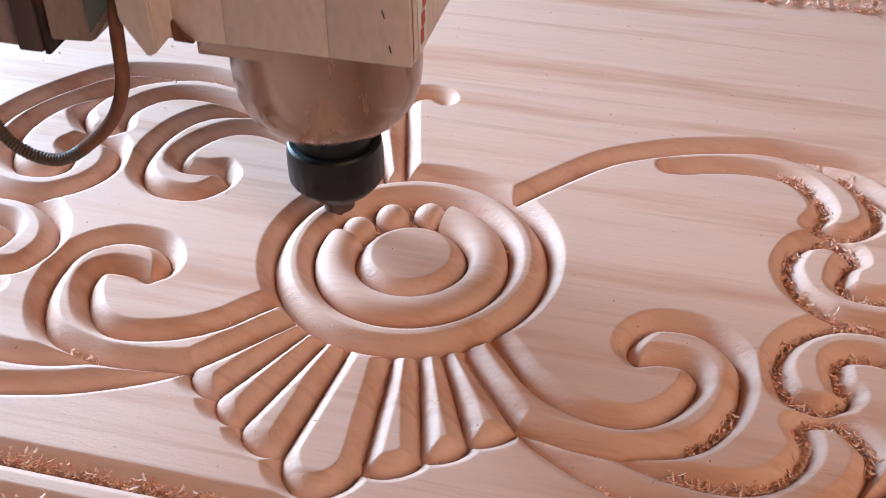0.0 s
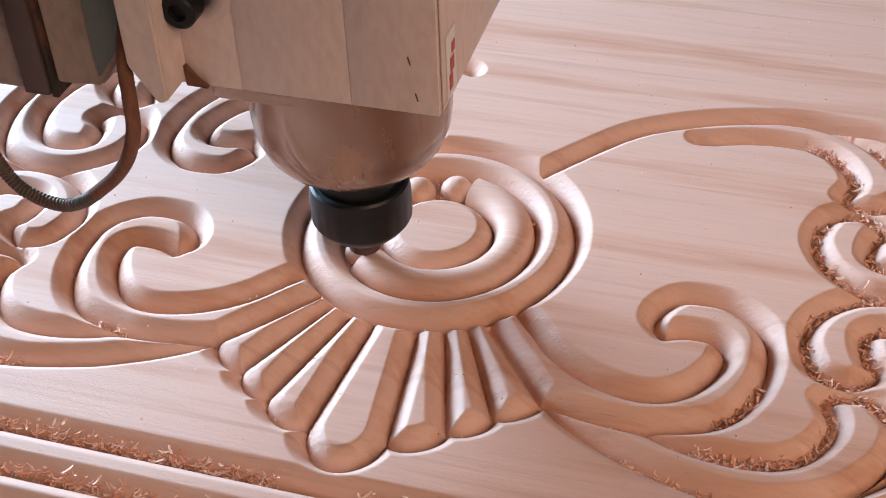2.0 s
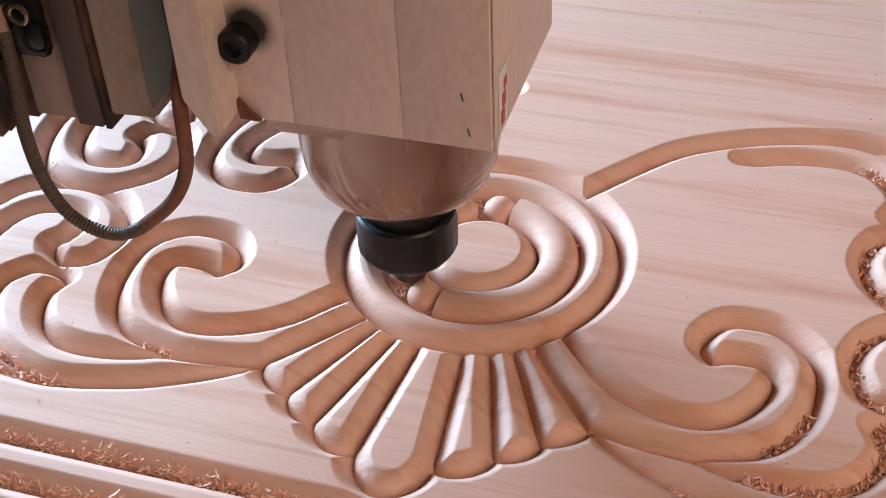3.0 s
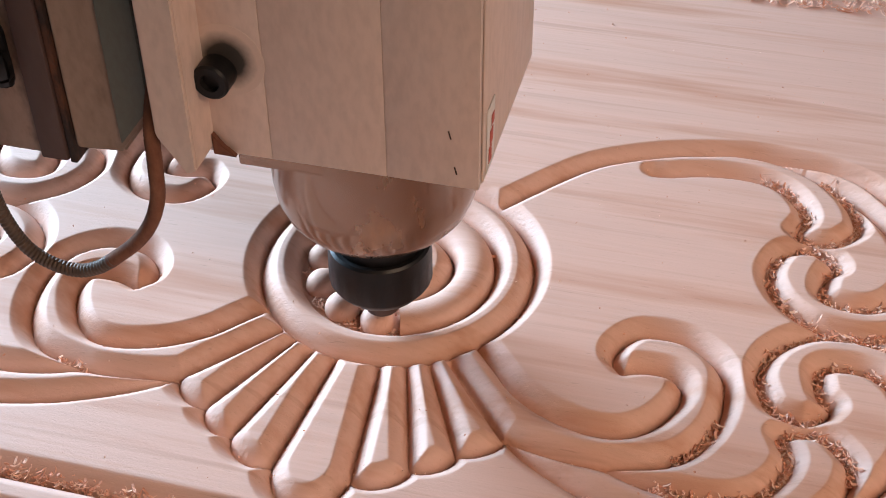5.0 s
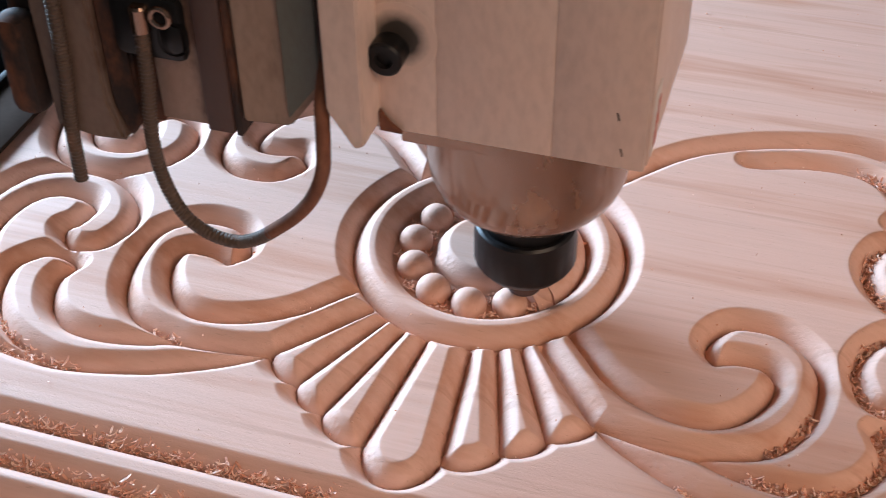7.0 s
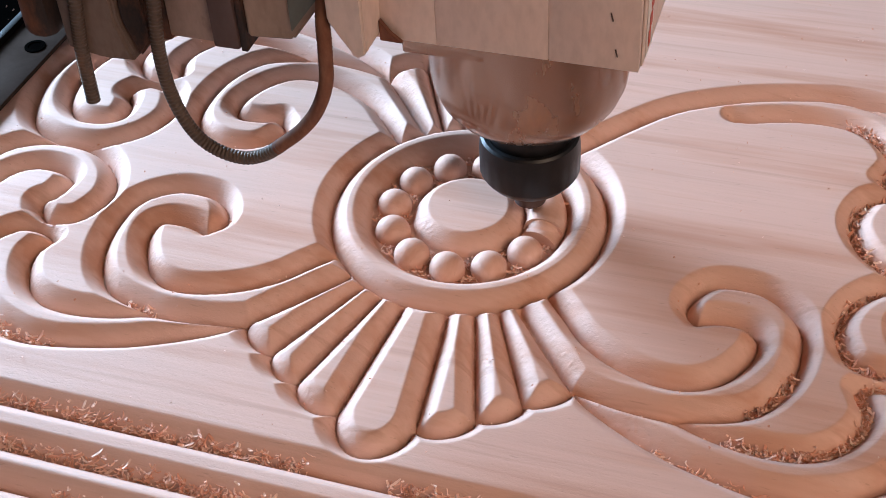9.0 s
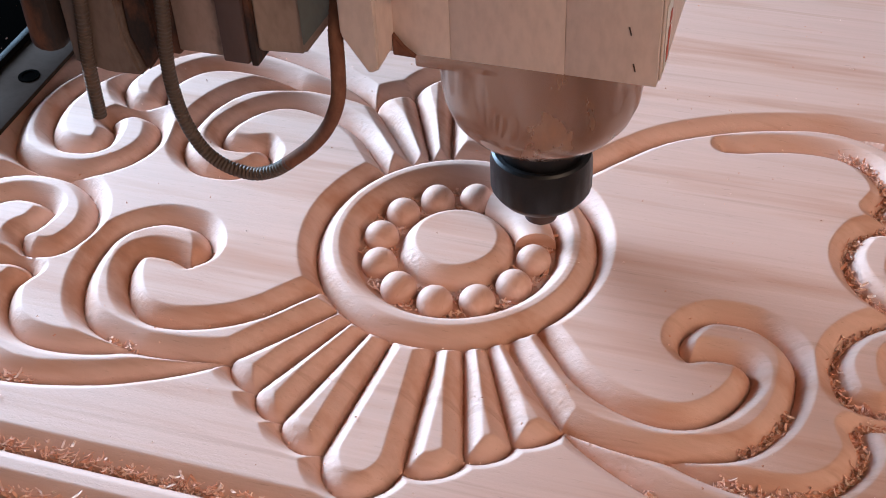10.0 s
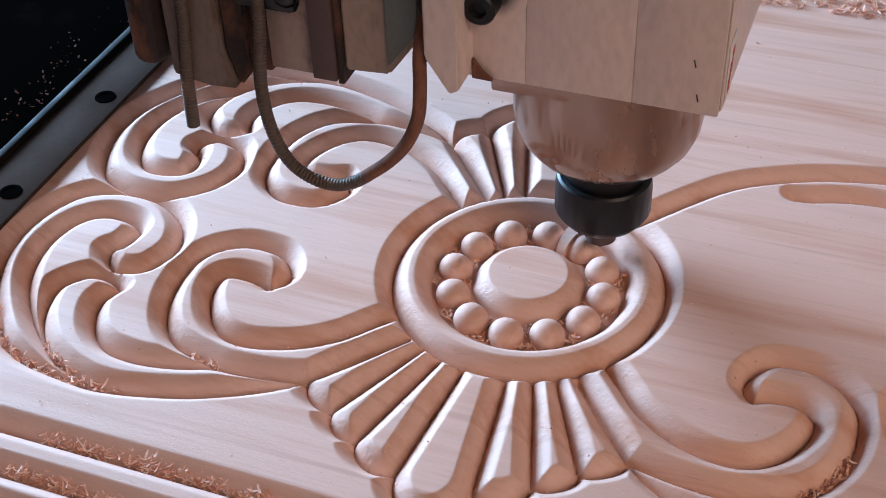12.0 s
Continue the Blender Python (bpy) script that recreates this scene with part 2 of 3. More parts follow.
# Valley lines of one quarter of the ornament (millimetres), repeated by mirroring.
SCROLL_OUTER = [(-105.7, -41.4), (-101.0, -35.6), (-101.8, -28.2), (-107.3, -20.7), (-114.7, -17.7), (-127.8, -18.2), (-138.9, -24.8), (-145.3, -34.4), (-146.6, -47.8), (-144.9, -61.0), (-140.2, -72.8), (-133.4, -81.5), (-124.7, -86.6), (-111.3, -90.2), (-101.1, -92.0), (-86.3, -91.0), (-75.0, -89.0), (-67.0, -86.6)]
SCROLL_TAIL = [(-74.7, -93.6), (-66.0, -86.3), (-53.8, -72.7), (-36.6, -51.8)]
SCROLL_INNER = [(-105.7, -41.4), (-111.8, -39.1), (-117.7, -38.3), (-124.4, -38.9), (-129.4, -42.9), (-129.8, -50.2), (-126.6, -58.8), (-120.3, -68.0), (-111.6, -74.3), (-101.3, -76.3), (-89.1, -74.4), (-75.9, -69.2), (-64.1, -61.0), (-55.3, -51.2), (-45.5, -40.2)]
CURL_OUTER = [(-184.8, -46.9), (-177.6, -51.6), (-168.2, -50.1), (-162.5, -45.0), (-158.6, -31.3), (-162.6, -17.6), (-171.9, -7.3), (-182.7, -1.7), (-197.3, -0.5), (-210.9, -3.9), (-222.1, -11.3), (-229.3, -24.6), (-232.8, -40.5), (-232.0, -55.3), (-228.7, -66.7), (-221.5, -80.5), (-209.9, -95.9), (-199.3, -107.1), (-186.5, -113.5), (-172.2, -116.4), (-151.9, -118.5), (-139.2, -117.6), (-125.1, -114.8), (-107.2, -109.8), (-88.5, -101.6), (-74.7, -93.6), (-66.0, -86.3)]
CURL_INNER = [(-184.8, -46.9), (-187.2, -41.9), (-183.2, -37.2), (-181.2, -28.0), (-182.2, -22.7), (-187.9, -19.2), (-198.8, -18.8), (-208.1, -23.6), (-214.4, -33.2), (-216.9, -48.3), (-214.0, -64.0), (-207.0, -77.6), (-195.4, -91.1), (-183.2, -101.8), (-170.8, -110.1), (-160.0, -114.6), (-150.0, -117.2), (-138.0, -117.4)]
LEAF_OUTER = [(-168.7, -63.0), (-172.9, -59.3), (-179.6, -57.9), (-185.8, -59.5), (-191.4, -64.6), (-195.5, -71.9), (-194.1, -83.1), (-189.0, -93.4), (-179.6, -104.2), (-170.3, -110.9)]
LEAF_INNER = [(-168.7, -63.0), (-170.8, -67.6), (-172.6, -74.0), (-170.1, -82.7), (-163.7, -91.6), (-154.1, -97.4), (-142.0, -99.4), (-129.1, -98.6), (-117.3, -96.0), (-108.4, -93.0), (-101.1, -92.0)]
# Petals of the fan: where each joint leaves the ring, and the notch at which it ends.
JOINTS = [((-36.7, -50.5), (-66, -86.5)), ((-29, -55), (-50, -98)), ((-20, -58.5), (-35, -109)), ((-9.3, -61), (-15.2, -119.5))]
UPPER_NOTCH = (-36.5, -117)


def arc(a, b_, bulge):
    a, b_ = np.array(a, float), np.array(b_, float)
    d = b_ - a
    n = np.array((d[1], -d[0])) / np.linalg.norm(d)
    if n @ (a + b_) < 0:
        n = -n
    return [a + d * (0.5 - 0.5 * math.cos(s)) + n * bulge * math.sin(s) for s in np.linspace(0, math.pi, 40)]


def line(a, b_):
    return [np.array(a, float) + (np.array(b_, float) - np.array(a, float)) * s for s in np.linspace(0, 1, 90)]


def mirrored(points, sx, sy):
    return [np.array((sx * q[0], sy * q[1])) for q in points]


STEP = 0.45
VALLEYS = []
for sx, sy in ((1, 1), (-1, 1), (1, -1), (-1, -1)):
    carved_all = (sx, sy) != (-1, -1)
    for pts in (SCROLL_OUTER, SCROLL_INNER) if carved_all else ():
        VALLEYS.append(mirrored(spline(pts, STEP), sx, sy))
    for pts in (SCROLL_TAIL, CURL_OUTER, CURL_INNER, LEAF_OUTER, LEAF_INNER):
        VALLEYS.append(mirrored(spline(pts, STEP), sx, sy))
    if sy == 1 or sx == 1:
        for k, (root, notch) in enumerate(JOINTS if sy == 1 else JOINTS[:2] + [(JOINTS[2][0], UPPER_NOTCH)]):
            VALLEYS.append(mirrored(line(root, notch), sx, sy))
        ends = [notch for root, notch in JOINTS] if sy == 1 else [JOINTS[0][1], JOINTS[1][1], UPPER_NOTCH, (-17.5, -124.5)]
        for k, bulge in enumerate((4.6, 5.6, 7.0)):
            VALLEYS.append(mirrored(arc(ends[k], ends[k + 1], bulge), sx, sy))
VALLEYS.append(arc((-15.2, -119.5), (15.2, -119.5), 18))
BORDERS = (-149.6, -169.0, -185.2)
VALLEYS += [[np.array((x, y)) for x in np.arange(-262, 330, 0.6)] for y in BORDERS]
ring_angles = np.linspace(0, 2 * math.pi, 900)
VALLEYS.append([np.array((ROSETTE[0] + RING_OUT * math.cos(a), ROSETTE[1] + RING_OUT * math.sin(a))) for a in ring_angles])
VALLEYS.append([np.array((ROSETTE[0] + RING_IN * math.cos(a), ROSETTE[1] + RING_IN * math.sin(a))) for a in ring_angles])

CELL = 0.6
gx = np.concatenate([np.arange(-290, -262, 7.0), np.arange(-262, 245, CELL), np.arange(245, 560, 9.0)])
gy = np.concatenate([np.arange(-420, -212, 8.0), np.arange(-212, 150, CELL), np.arange(150, 560, 9.0)])
dist = np.full((len(gy), len(gx)), 1e3)
for pts in VALLEYS:
    for px_, py_ in pts:
        i0, i1 = np.searchsorted(gx, (px_ - 11, px_ + 11))
        j0, j1 = np.searchsorted(gy, (py_ - 11, py_ + 11))
        if i1 > i0 and j1 > j0:
            d2 = (gx[None, i0:i1] - px_) ** 2 + (gy[j0:j1, None] - py_) ** 2
            np.minimum(dist[j0:j1, i0:i1], np.sqrt(d2), out=dist[j0:j1, i0:i1])


def quarter_round(d, wall, depth):
    s = np.clip(1 - d / wall, 0, 1)
    return -depth * (0.42 * s + 0.58 * (1 - np.sqrt(np.clip(1 - (0.985 * s) ** 2, 0, 1))) / (1 - math.sqrt(1 - 0.985**2)))


from_centre = np.hypot(gx[None, :] - ROSETTE[0], gy[:, None] - ROSETTE[1])
dist = np.where(from_centre < RING_OUT, np.minimum(RING_OUT - from_centre, np.abs(from_centre - RING_IN)), dist)
height = quarter_round(dist, WALL, DEPTH)
height = np.where(from_centre < RING_IN, -DEPTH + 0.6, height)
height = np.where(from_centre < DISC, quarter_round(DISC - from_centre, 7.3, DEPTH), height)
rng = np.random.default_rng(4)
cut = np.clip(-height / DEPTH, 0, 1)
rise = np.gradient(height, axis=1)
torn = np.clip(rise / 0.35, 0, 1) * (cut > 0.15) * (rng.random(height.shape) < 0.3)
height = height + cut * rng.normal(0, 0.03, height.shape) + torn * rng.uniform(0.0, 0.34, height.shape)

nx, ny = len(gx), len(gy)
xx, yy = np.meshgrid(gx, gy)
verts = np.stack([xx, yy, height], -1).reshape(-1, 3) * MM
idx = np.arange(nx * ny).reshape(ny, nx)
quads = np.stack([idx[:-1, :-1], idx[:-1, 1:], idx[1:, 1:], idx[1:, :-1]], -1).reshape(-1, 4)
rim = np.concatenate([idx[0, :], idx[1:, -1], idx[-1, -2::-1], idx[-2:0:-1, 0]])
low = verts[rim].copy()
low[:, 2] = BED_Z
base = len(verts)
ids = np.arange(len(rim)) + base
skirt = np.stack([ids, np.roll(ids, -1), np.roll(rim, -1), rim], -1)
verts, quads = np.concatenate([verts, low]), np.concatenate([quads, skirt])
me = bpy.data.meshes.new("carved_board")
me.vertices.add(len(verts))
me.vertices.foreach_set("co", verts.astype(np.float32).ravel())
me.loops.add(quads.size)
me.loops.foreach_set("vertex_index", quads.astype(np.int32).ravel())
me.polygons.add(len(quads))
me.polygons.foreach_set("loop_start", np.arange(0, quads.size, 4, dtype=np.int32))
me.update(calc_edges=True)
me.validate()
me.materials.append(PINE)
me.shade_smooth()
me.set_sharp_from_angle(angle=radians(75))
board = tagged(new("carved_board", me), "pale pink pine board carved with scrolls, a fan and a rosette", "wooden board")

# beads of the rosette
BEAD_R, BEAD_PATH = 7.7, 33.7


def on_ring(deg, r=BEAD_PATH):
    return ROSETTE[0] + r * math.cos(radians(deg)), ROSETTE[1] + r * math.sin(radians(deg))


bm = bmesh.new()
bmesh.ops.create_uvsphere(bm, u_segments=40, v_segments=24, radius=BEAD_R * MM)
for v in bm.verts:
    v.co *= 1 + 0.012 * noise.noise(v.co * 700)
bead_mesh = bpy.data.meshes.new("bead")
bm.to_mesh(bead_mesh)
bm.free()
bead_mesh.materials.append(PINE)
bead_mesh.shade_smooth()
for deg in range(1, 361, 30):
    x, y = on_ring(deg)
    bead = new("bead", bead_mesh)
    bead.parent = board
    bead.matrix_basis = pose(x * MM, y * MM, -7.6 * MM, 0, 0, deg)

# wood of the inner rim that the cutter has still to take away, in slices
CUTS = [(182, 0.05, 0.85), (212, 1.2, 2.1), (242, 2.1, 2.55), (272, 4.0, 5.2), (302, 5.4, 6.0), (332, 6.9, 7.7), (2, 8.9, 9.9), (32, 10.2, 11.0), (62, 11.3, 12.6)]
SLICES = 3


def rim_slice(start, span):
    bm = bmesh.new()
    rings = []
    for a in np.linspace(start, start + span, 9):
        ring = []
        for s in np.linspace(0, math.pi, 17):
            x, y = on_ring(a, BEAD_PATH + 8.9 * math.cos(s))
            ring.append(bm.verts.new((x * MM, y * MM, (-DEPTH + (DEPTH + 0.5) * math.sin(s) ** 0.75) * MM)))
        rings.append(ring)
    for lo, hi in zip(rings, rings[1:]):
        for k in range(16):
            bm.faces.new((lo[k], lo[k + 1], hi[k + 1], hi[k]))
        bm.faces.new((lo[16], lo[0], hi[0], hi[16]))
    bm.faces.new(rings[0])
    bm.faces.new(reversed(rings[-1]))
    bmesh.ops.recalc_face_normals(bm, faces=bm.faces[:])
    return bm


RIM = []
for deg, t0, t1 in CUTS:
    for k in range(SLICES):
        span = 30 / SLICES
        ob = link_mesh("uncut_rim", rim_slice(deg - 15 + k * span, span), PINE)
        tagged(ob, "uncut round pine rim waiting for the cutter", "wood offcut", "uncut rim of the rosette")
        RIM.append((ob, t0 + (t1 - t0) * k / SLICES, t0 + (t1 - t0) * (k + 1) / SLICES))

# ---------------------------------------------------------------- shavings


def height_at(x, y):
    i, j = np.clip(np.searchsorted(gx, x), 0, nx - 1), np.clip(np.searchsorted(gy, y), 0, ny - 1)
    return height[j, i]


def shavings(name, label, places, length, seed, level=None, mat=CHIPS):
    """Small curled shavings, one heap."""
    r = random.Random(seed)
    verts_, faces = [], []
    for x, y in places:
        z = (height_at(x, y) if level is None else level) + r.uniform(0.2, 1.9)
        size, wide = length * r.uniform(0.35, 1.6) ** 1.3, r.uniform(0.16, 0.6)
        curl = r.uniform(0.3, 2.6)
        m_ = pose(x, y, z, r.gauss(0, 24), r.gauss(0, 20), r.uniform(0, 360))
        start = len(verts_)
        for k in range(5):
            a = curl * (k / 4 - 0.5)
            p_ = Vector((size * math.sin(a) / curl, 0, size * (1 - math.cos(a)) / curl))
            w_ = wide * (0.4 + 0.6 * math.sin(math.pi * (k + 0.6) / 5.2))
            twist = r.uniform(-0.25, 0.25)
            for s in (-1, 1):
                verts_.append((m_ @ (p_ + Vector((0, s * w_, s * twist)))) * MM)
        for k in range(4):
            q = start + 2 * k
            faces.append((q, q + 1, q + 3, q + 2))
    me_ = bpy.data.meshes.new(name)
    me_.from_pydata(verts_, [], faces)
    me_.materials.append(mat)
    ob = new(name, me_)
    mod = ob.modifiers.new("thickness", "SOLIDIFY")
    mod.thickness = 0.00018
    return tagged(ob, label, "wood shavings" if level is None else "", kind="stuff")


def along(points, count, spread, seed, gaps=0.0):
    r = random.Random(seed)
    out = []
    for _ in range(count):
        k = r.random() * (len(points) - 1)
        if gaps and noise.noise(Vector((k * 9 / len(points), seed, 0))) < gaps:
            continue
        q = points[int(k)]
        out.append((q[0] + r.gauss(0, spread), q[1] + r.gauss(0, spread)))
    return out


for n, y in enumerate(BORDERS):
    pts = [(x, y + 0.8) for x in np.arange(-255, 250, 1.0)]
    shavings("shavings", "orange pine shavings lying in the border groove", along(pts, 1900, 1.1, n, -0.2), 3.2, 10 + n)
for n, (sx, sy, pts, k0, k1, count) in enumerate((
        (-1, 1, CURL_OUTER, 0.0, 0.5, 420), (-1, 1, CURL_INNER, 0.0, 0.3, 160), (-1, 1, LEAF_INNER, 0.0, 0.75, 420), (-1, 1, LEAF_OUTER, 0.0, 0.5, 240),
        (-1, -1, CURL_OUTER, 0.0, 0.3, 330), (-1, -1, CURL_INNER, 0.0, 0.3, 150), (-1, -1, LEAF_INNER, 0.0, 0.5, 260), (-1, -1, LEAF_OUTER, 0.0, 0.9, 350),
        (-1, 1, SCROLL_OUTER, 0.50, 0.66, 150), (-1, 1, CURL_OUTER, 0.72, 0.9, 60),
        (1, 1, CURL_OUTER, 0.55, 0.74, 150), (1, 1, CURL_INNER, 0.75, 1.0, 90), (1, 1, SCROLL_OUTER, 0.72, 0.8, 22), (1, -1, CURL_OUTER, 0.5, 0.8, 40))):
    path_ = mirrored(spline(pts, 1.0), sx, sy)
    path_ = path_[int(k0 * len(path_)):int(k1 * len(path_))]
    shavings("shavings", "orange pine shavings lying in the carved groove", along(path_, int(1.35 * count), 0.85, 40 + n, -0.25), 3.1, 60 + n)
r5 = random.Random(5)
far = [(r5.uniform(-120, 420), 262 + abs(r5.gauss(0, 60))) for _ in range(6500)]
shavings("shavings", "loose pine shavings heaped at the far end of the board", far, 4.5, 5)
r6 = random.Random(6)
shavings("sawdust", "scattered specks of sawdust on the planed board", [(r6.uniform(-240, 330), r6.uniform(-140, 250)) for _ in range(420)], 0.55, 6)
r7 = random.Random(7)
done = [on_ring(deg + 15 + r7.gauss(0, 5), r7.choice((29, 38.5, 40, 28)) + r7.gauss(0, 1.0)) for deg in (92, 122, 152, 182, 212, 242, 272, 302, 332, 2) for _ in range(42)]
shavings("shavings", "torn pine fibres between the carved beads", done, 2.8, 7)

# ---------------------------------------------------------------- router head
head = tagged(new("router_head"), "beige carving machine spindle head with a black collet nut", "router spindle")


def place(bm, m):
    bmesh.ops.transform(bm, matrix=m, verts=bm.verts)
    return bm


def bx(name, x0, x1, y0, y1, z0, z1, mat, bevel=0.8, parent=head, label=""):
    return part(name, box(x0 * MM, x1 * MM, y0 * MM, y1 * MM, z0 * MM, z1 * MM, bevel * MM), mat, parent, label)


def prism(name, corners, y0, y1, mat, bevel=0.8, parent=head, label=""):
    bm = bmesh.new()
    near, back = ([bm.verts.new((x * MM, y * MM, z * MM)) for x, z in corners] for y in (y0, y1))
    bm.faces.new(near)
    bm.faces.new(back)
    for k in range(len(corners)):
        bm.faces.new((near[k - 1], near[k], back[k], back[k - 1]))
    bmesh.ops.recalc_face_normals(bm, faces=bm.faces[:])
    bmesh.ops.bevel(bm, geom=bm.edges[:], offset=bevel * MM, segments=2, affect="EDGES")
    return part(name, bm, mat, parent, label)


def turned(name, profile, mat, parent=head, label="", segments=64, depth=0.0):
    return part(name, lathe([(r * MM, z * MM, *c) for r, z, *c in profile], segments, depth=depth * MM), mat, parent, label)


TOP = 330
turned("cutter", [(2.0, -1.5), (2.8, -0.5), (3.0, 2), (3.0, 15)], STEEL, label="short grey cutting bit", segments=20)
turned("collet", [(5.6, 2.2), (6.9, 3.0), (7.2, 10.5), (10, 17)], RAIL, segments=40)
nut = turned("collet_nut", [(9, 10.5), (13, 12), (17.5, 16), (20, 19.2), (21, 21, 1), (21, 31, 1), (21, 32.5), (20.4, 38), (19.4, 39), (17.6, 39), (17.4, 36)], BLACK, label="black fluted collet nut", segments=96, depth=0.22)
turned("spindle_shaft", [(17, 34), (17, 56)], BLACK, label="glossy black spindle shaft")
turned("spindle_nose", [(17.5, 54.5), (22, 52.8), (27.5, 53.6), (32.5, 56.6), (36, 61.2), (38.4, 67.5), (39.4, 75), (39.6, 84), (39.6, 108.2)], NOSE, label="dusty turned steel spindle nose")
bx("flange", -38, -2, -39, 40, 97, 107.3, NOSE, 1.0, label="brownish steel flange plate")
bx("motor_body", -47, 49.7, -42.7, 40, 108, TOP, BEIGE, 1.5)
for x0, x1 in ((-47.5, -21.85), (-21.79, 18.74), (18.8, 50.3)):
    bx("front_panel", x0, x1, -46, -42.9, 107.2, TOP, BEIGE, 0.35)
bx("side_panel", 50.0, 51.0, -42.7, 40, 107.5, TOP, BEIGE, 0.6)
sticker = bx("sticker", 51.1, 51.4, -39, -28, 109, 134, PAPER, 0.1, label="white paper sticker with a red mark")
bx("red_mark", 51.5, 51.65, -37, -33, 112, 118, RED, 0.05, sticker)
bx("red_mark", 51.5, 51.65, -35.5, -31, 118.5, 124, RED, 0.05, sticker)
bx("red_mark", 51.5, 51.65, -33.5, -29.5, 125, 129, RED, 0.05, sticker)
for x, z in ((40.5, 128), (42.5, 114)):
    part("scratch", place(box(-0.25 * MM, 0.25 * MM, -0.15 * MM, 0.15 * MM, -1.6 * MM, 1.6 * MM, 0.1 * MM), pose(x * MM, -46.1 * MM, z * MM, 0, -14, 0)), RAIL, head, "dark scratch in the paint")
# clamp and Z slide beside the motor
prism("clamp_plate", [(-56, TOP), (-56, 122), (-46.5, 107.5), (-42.5, 110), (-42.5, TOP)], -62, 50, BEIGE, 0.8, label="beige clamp plate with rusty lower end")
# Coloured dark brown to draw the shade of the gap beside the clamp.
bx("clamp_gap_shade", -60.5, -56.4, -54, 50, 124, TOP, RUST, 0.8)
prism("dust_cake", [(-42.3, 116), (-42.3, 107.6), (-34, 107.4), (-38.5, 111)], -48.5, -46.1, DUST, 0.3, label="brown sawdust caked on the clamp")
for z in (140.5, 184.5, 228.5):
    bolt = part("bolt", place(lathe([(6.4 * MM, 0), (6.4 * MM, 7.4 * MM), (5.6 * MM, 8.2 * MM), (3.2 * MM, 8.2 * MM), (3.0 * MM, 6.0 * MM)], 32), pose(-37.5 * MM, -46 * MM, z * MM, 90)), BLACK, head, "black socket-head bolt")
    smear = part("grease_smear", lathe([(13.5 * MM, 0), (13.4 * MM, 0.1 * MM), (0.5 * MM, 0.12 * MM)], 36), GREASE, head, "dark grease smeared round the bolt")
    smear.matrix_basis = pose(-34.6 * MM, -46 * MM, (z + 4.5) * MM, 90)
prism("slide_plate", [(-94, TOP), (-94, 102), (-75.6, 103.3), (-61.2, 123), (-61.2, TOP)], -50, 50, SLIDE, 1.0, label="worn dusty beige slide plate")
prism("slide_strip", [(-76, TOP), (-75.2, 108), (-62, 125.5), (-62, TOP)], -51.6, -50.2, GREEN, 0.4, label="dark grey-green strip on the slide")
part("strip_hole", place(lathe([(2.0 * MM, 0), (2.0 * MM, 0.15 * MM), (0.2 * MM, 0.15 * MM)], 20), pose(-72 * MM, -51.6 * MM, 172 * MM, 90)), SOOT, head)
bx("guide_rail", -107.6, -97.2, -52, 45, 97, TOP, RAIL, 0.8, label="dark brown oiled guide rail")
bx("rail_lip", -97, -94.4, -51, 45, 96, TOP, RUST, 0.5)
bx("rail_seat", -127, -108.4, -49, 45, 97, TOP, WORN, 0.8, label="beige rail seat under brown dust")
bx("seat_edge", -135, -127.4, -48, 45, 94, TOP, RUST, 1.0)
bx("carriage", -187, -135.5, -46, 50, 94, TOP, RUST, 3.0, label="dark carriage caked with brown dust")
prism("cover_plate", [(-172, TOP), (-171, 88), (-156, 85), (-141.5, 86), (-146.4, 102), (-147, TOP)], -54, -46.3, STRIP, 1.4, label="grey-brown folded cover plate with rusty patches")
prism("cover_flank", [(-146.6, TOP), (-146, 102), (-141, 86.5), (-134.5, 95), (-137.5, TOP)], -51.5, -46.3, RUST, 1.0)
bx("carriage_lug", -187, -173, -58, -44, 92, 134, RUST, 5.0)
clip = bx("hose_clip", -138, -110, -56, -49.2, 126, 152, BLACK, 4.0, label="black hose fitting with a steel eyelet")
bx("clip_lobe", -119, -108.8, -57.5, -52.4, 130, 143, BLACK, 4.0, clip)
bm = bmesh.new()
for k in range(32):
    for s in range(10):
        a, c = 2 * math.pi * k / 32, 2 * math.pi * s / 10
        r = 3.4 + 1.1 * math.cos(c)
        bm.verts.new(((-116 + r * math.cos(a)) * MM, (-58.2 + 1.1 * math.sin(c)) * MM, (146 + r * math.sin(a)) * MM))
bm.verts.ensure_lookup_table()
for k in range(32):
    for s in range(10):
        bm.faces.new([bm.verts[(q % 32) * 10 + w % 10] for q, w in ((k, s), (k, s + 1), (k + 1, s + 1), (k + 1, s))])
bmesh.ops.recalc_face_normals(bm, faces=bm.faces[:])
part("eyelet", bm, NOSE, clip, "bare steel eyelet")
part("hose_nipple", place(lathe([(3.4 * MM, 0), (3.4 * MM, 9 * MM), (2.6 * MM, 10 * MM)], 20), pose(-124.5 * MM, -57 * MM, 139 * MM)), NOSE, clip, "bare steel hose nipple")


def hose_line(points):
    return [(x * MM, y * MM, z * MM) for x, y, z in points]


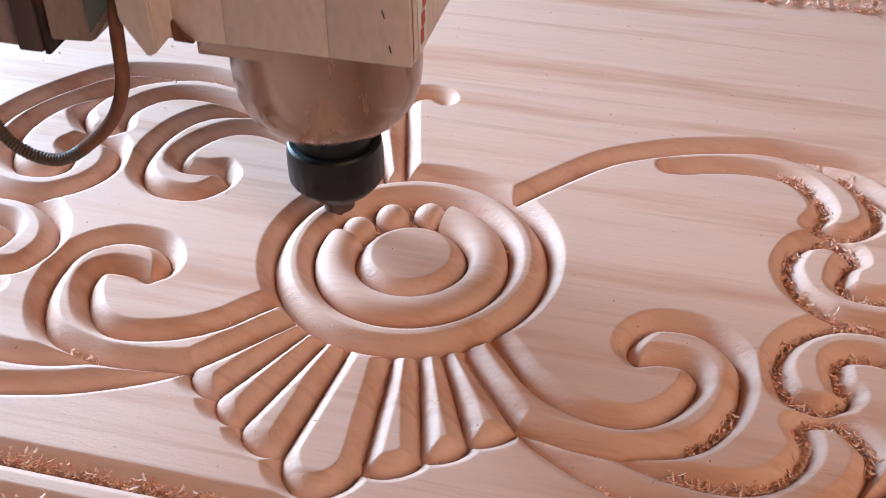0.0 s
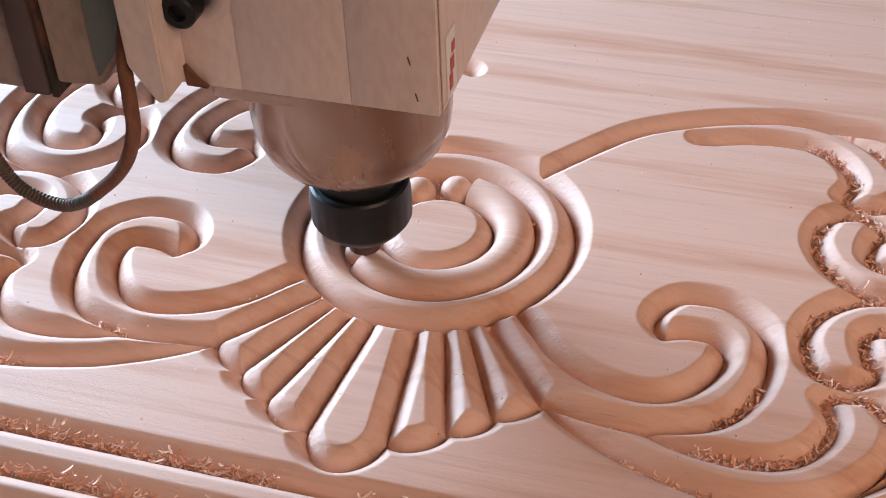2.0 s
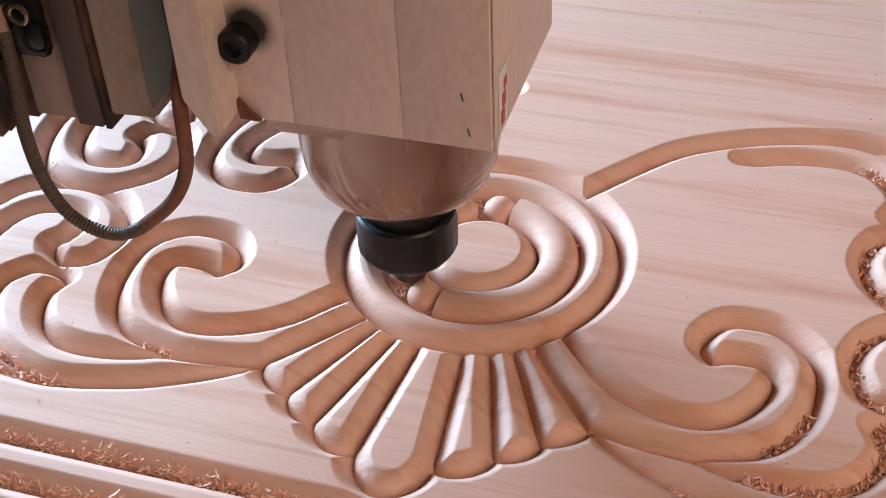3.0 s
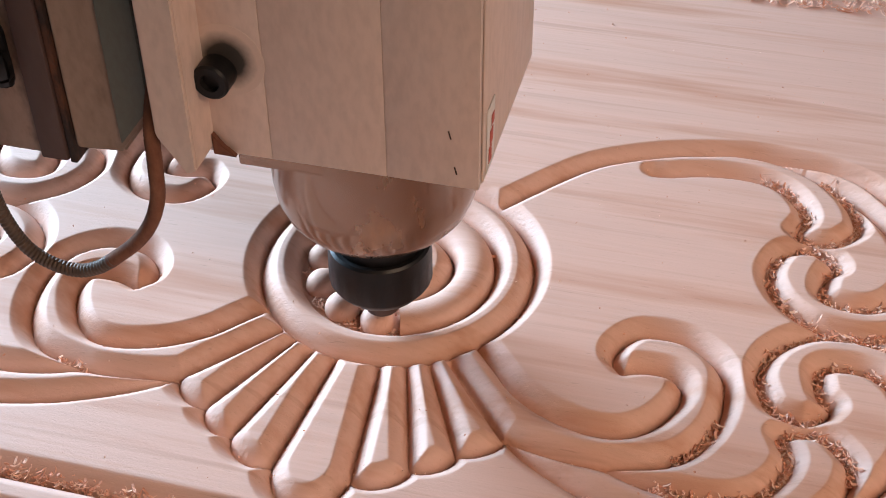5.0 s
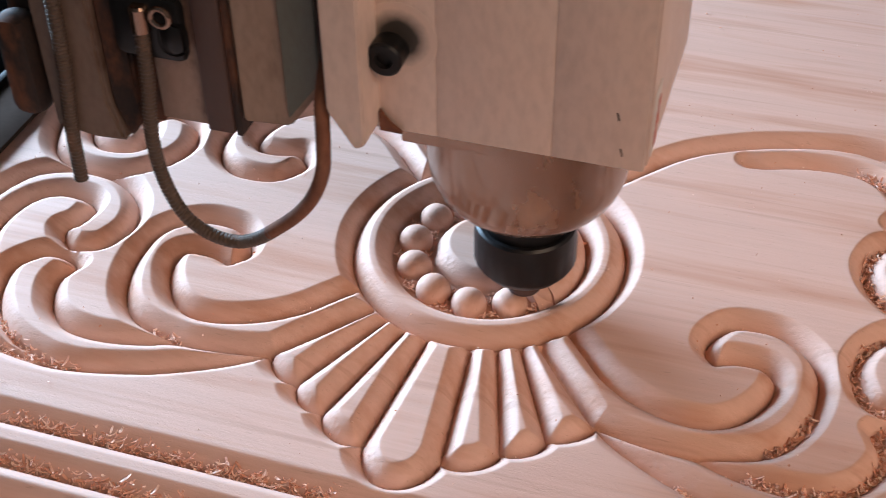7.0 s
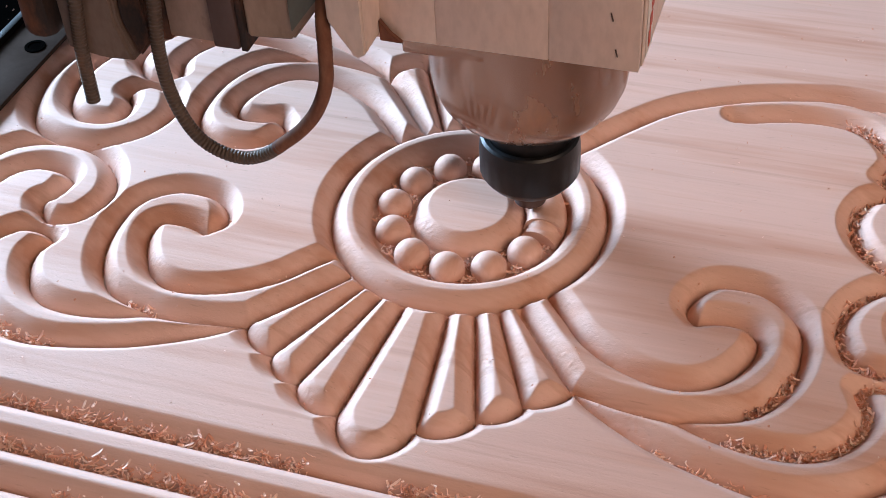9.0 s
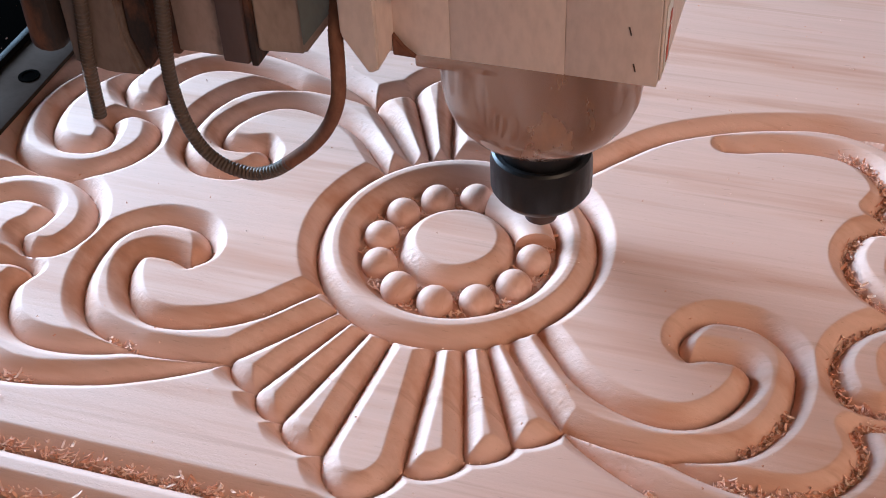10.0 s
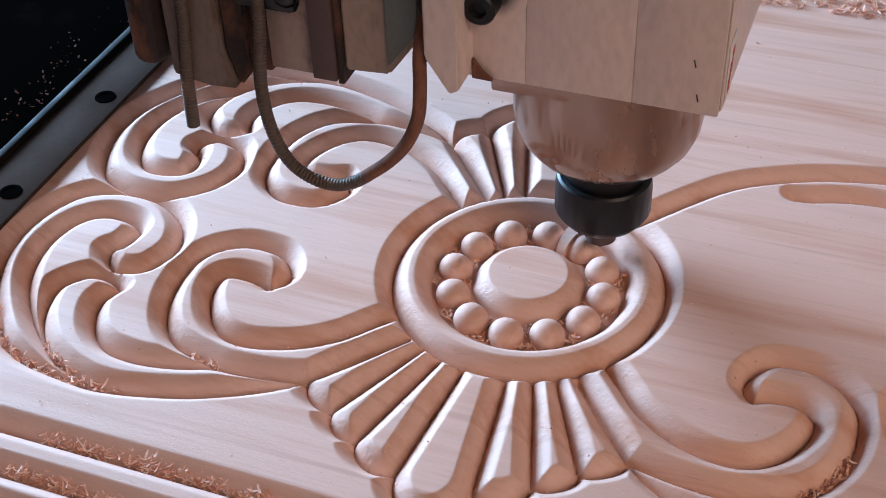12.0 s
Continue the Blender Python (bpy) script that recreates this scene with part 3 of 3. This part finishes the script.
part("dusty_hose_end", tube(hose_line([(-58.9, -51, 136), (-59.2, -57.5, 122), (-58.6, -60.5, 108), (-60.2, -60, 93.7), (-66, -58.5, 79.5), (-74.6, -57, 67.6), (-86, -57, 57)]), 2.8 * MM, 0.0008, 12, 0.2 * MM), DUST, head, "hose end caked with orange sawdust")
part("hose", tube(hose_line([(-84.5, -57, 58.2), (-92, -57, 52.6), (-101, -57, 49.4), (-112, -57, 51.2), (-121, -57, 58.5), (-127, -57, 74), (-128.5, -57, 94), (-126, -57, 118), (-124.5, -57, 142)]), 2.8 * MM, 0.0008, 12, 0.32 * MM), CONDUIT, head, "grey spiral metal hose hanging in a loop")
part("nozzle_tube", tube(hose_line([(-163.5, -57, 66.5), (-162, -57.5, 92), (-159, -57.5, 118), (-157, -57.5, 165)]), 2.9 * MM, 0.0008, 12, 0.34 * MM), CONDUIT, head, "grey spiral nozzle tube pointing down")

# gantry beam that carries the head
gantry = tagged(new("gantry_beam"), "black gantry beam with a grey bolted steel bar", "gantry beam")
GX = -263
bx("beam", GX - 330, GX - 33, -750, 800, 1, 5, SOOT, 1.0, gantry)
bx("beam_edge", GX - 32.6, GX - 28.4, -750, 800, 1, 6.5, RAIL_EDGE, 0.8, gantry, "worn grey edge of the black beam")
bx("bar", GX - 28, GX, -750, 800, 1, 3.6, STEEL, 0.5, gantry, "grey-brown steel bar with bolt holes")
for y in range(-704, 800, 85):
    part("bolt", place(lathe([(5.4 * MM, 0), (5.4 * MM, 0.5 * MM), (3.6 * MM, 0.6 * MM), (3.2 * MM, 0.25 * MM), (0.2 * MM, 0.25 * MM)], 24), pose((GX - 10) * MM, (y - 2) * MM, 3.6 * MM)), SOOT, gantry)

r8 = random.Random(8)
litter = [(GX - 34 - abs(r8.gauss(0, 16)), r8.uniform(-120, 320)) for _ in range(420)]
shavings("sawdust", "brown sawdust lying along the black beam", [q for q in litter if noise.noise(Vector((q[0] / 14, q[1] / 22, 3))) > 0.02], 1.3, 8, 4.4, DUST).parent = gantry

# ---------------------------------------------------------------- movement
HEAD_ROWS = [
    # seconds, tool x, y, z of the cutter's tip
    (0.0, -0.0372, 0.0145, 0.0058),
    (0.5, -0.0366, -0.0128, 0.0018),
    (1.0, -0.0367, -0.0050, 0.0050),
    (1.5, -0.0280, -0.0287, -0.0002),
    (2.0, -0.0243, -0.0251, 0.0011),
    (2.5, -0.0183, -0.0193, -0.0029),
    (3.0, -0.0250, -0.0223, -0.0048),
    (3.5, -0.0099, -0.0315, 0.0040),
    (3.7, -0.0074, -0.0312, 0.0040),
    (5.3, 0.0090, -0.0370, 0.0000),
    (5.5, 0.0135, -0.0369, -0.0050),
    (6.0, 0.0234, -0.0276, -0.0043),
    (6.5, 0.0058, -0.0286, 0.0025),
    (7.0, 0.0221, -0.0246, -0.0021),
    (7.2, 0.0315, -0.0160, -0.0040),
    (8.8, 0.0345, 0.0000, -0.0020),
    (9.0, 0.0257, 0.0064, 0.0005),
    (9.5, 0.0292, -0.0056, -0.0018),
    (10.0, 0.0330, 0.0154, 0.0035),
    (10.5, 0.0359, 0.0200, 0.0017),
    (11.0, 0.0210, 0.0229, 0.0005),
    (11.5, 0.0325, 0.0224, 0.0035),
    (12.0, 0.0243, 0.0297, 0.0000),
]


def motions():
    walk(head, [(t, pose(x, y, z)) for t, x, y, z in HEAD_ROWS])
    walk(gantry, [(t, pose(x, 0, 0)) for t, x, y, z in HEAD_ROWS])
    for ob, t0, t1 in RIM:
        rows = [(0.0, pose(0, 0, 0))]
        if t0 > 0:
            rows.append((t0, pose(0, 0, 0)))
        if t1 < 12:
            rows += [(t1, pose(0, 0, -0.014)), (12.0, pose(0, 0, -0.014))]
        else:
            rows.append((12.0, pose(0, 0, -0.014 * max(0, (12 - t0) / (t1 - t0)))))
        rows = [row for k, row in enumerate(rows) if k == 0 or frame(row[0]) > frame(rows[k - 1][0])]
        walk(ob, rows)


motions()
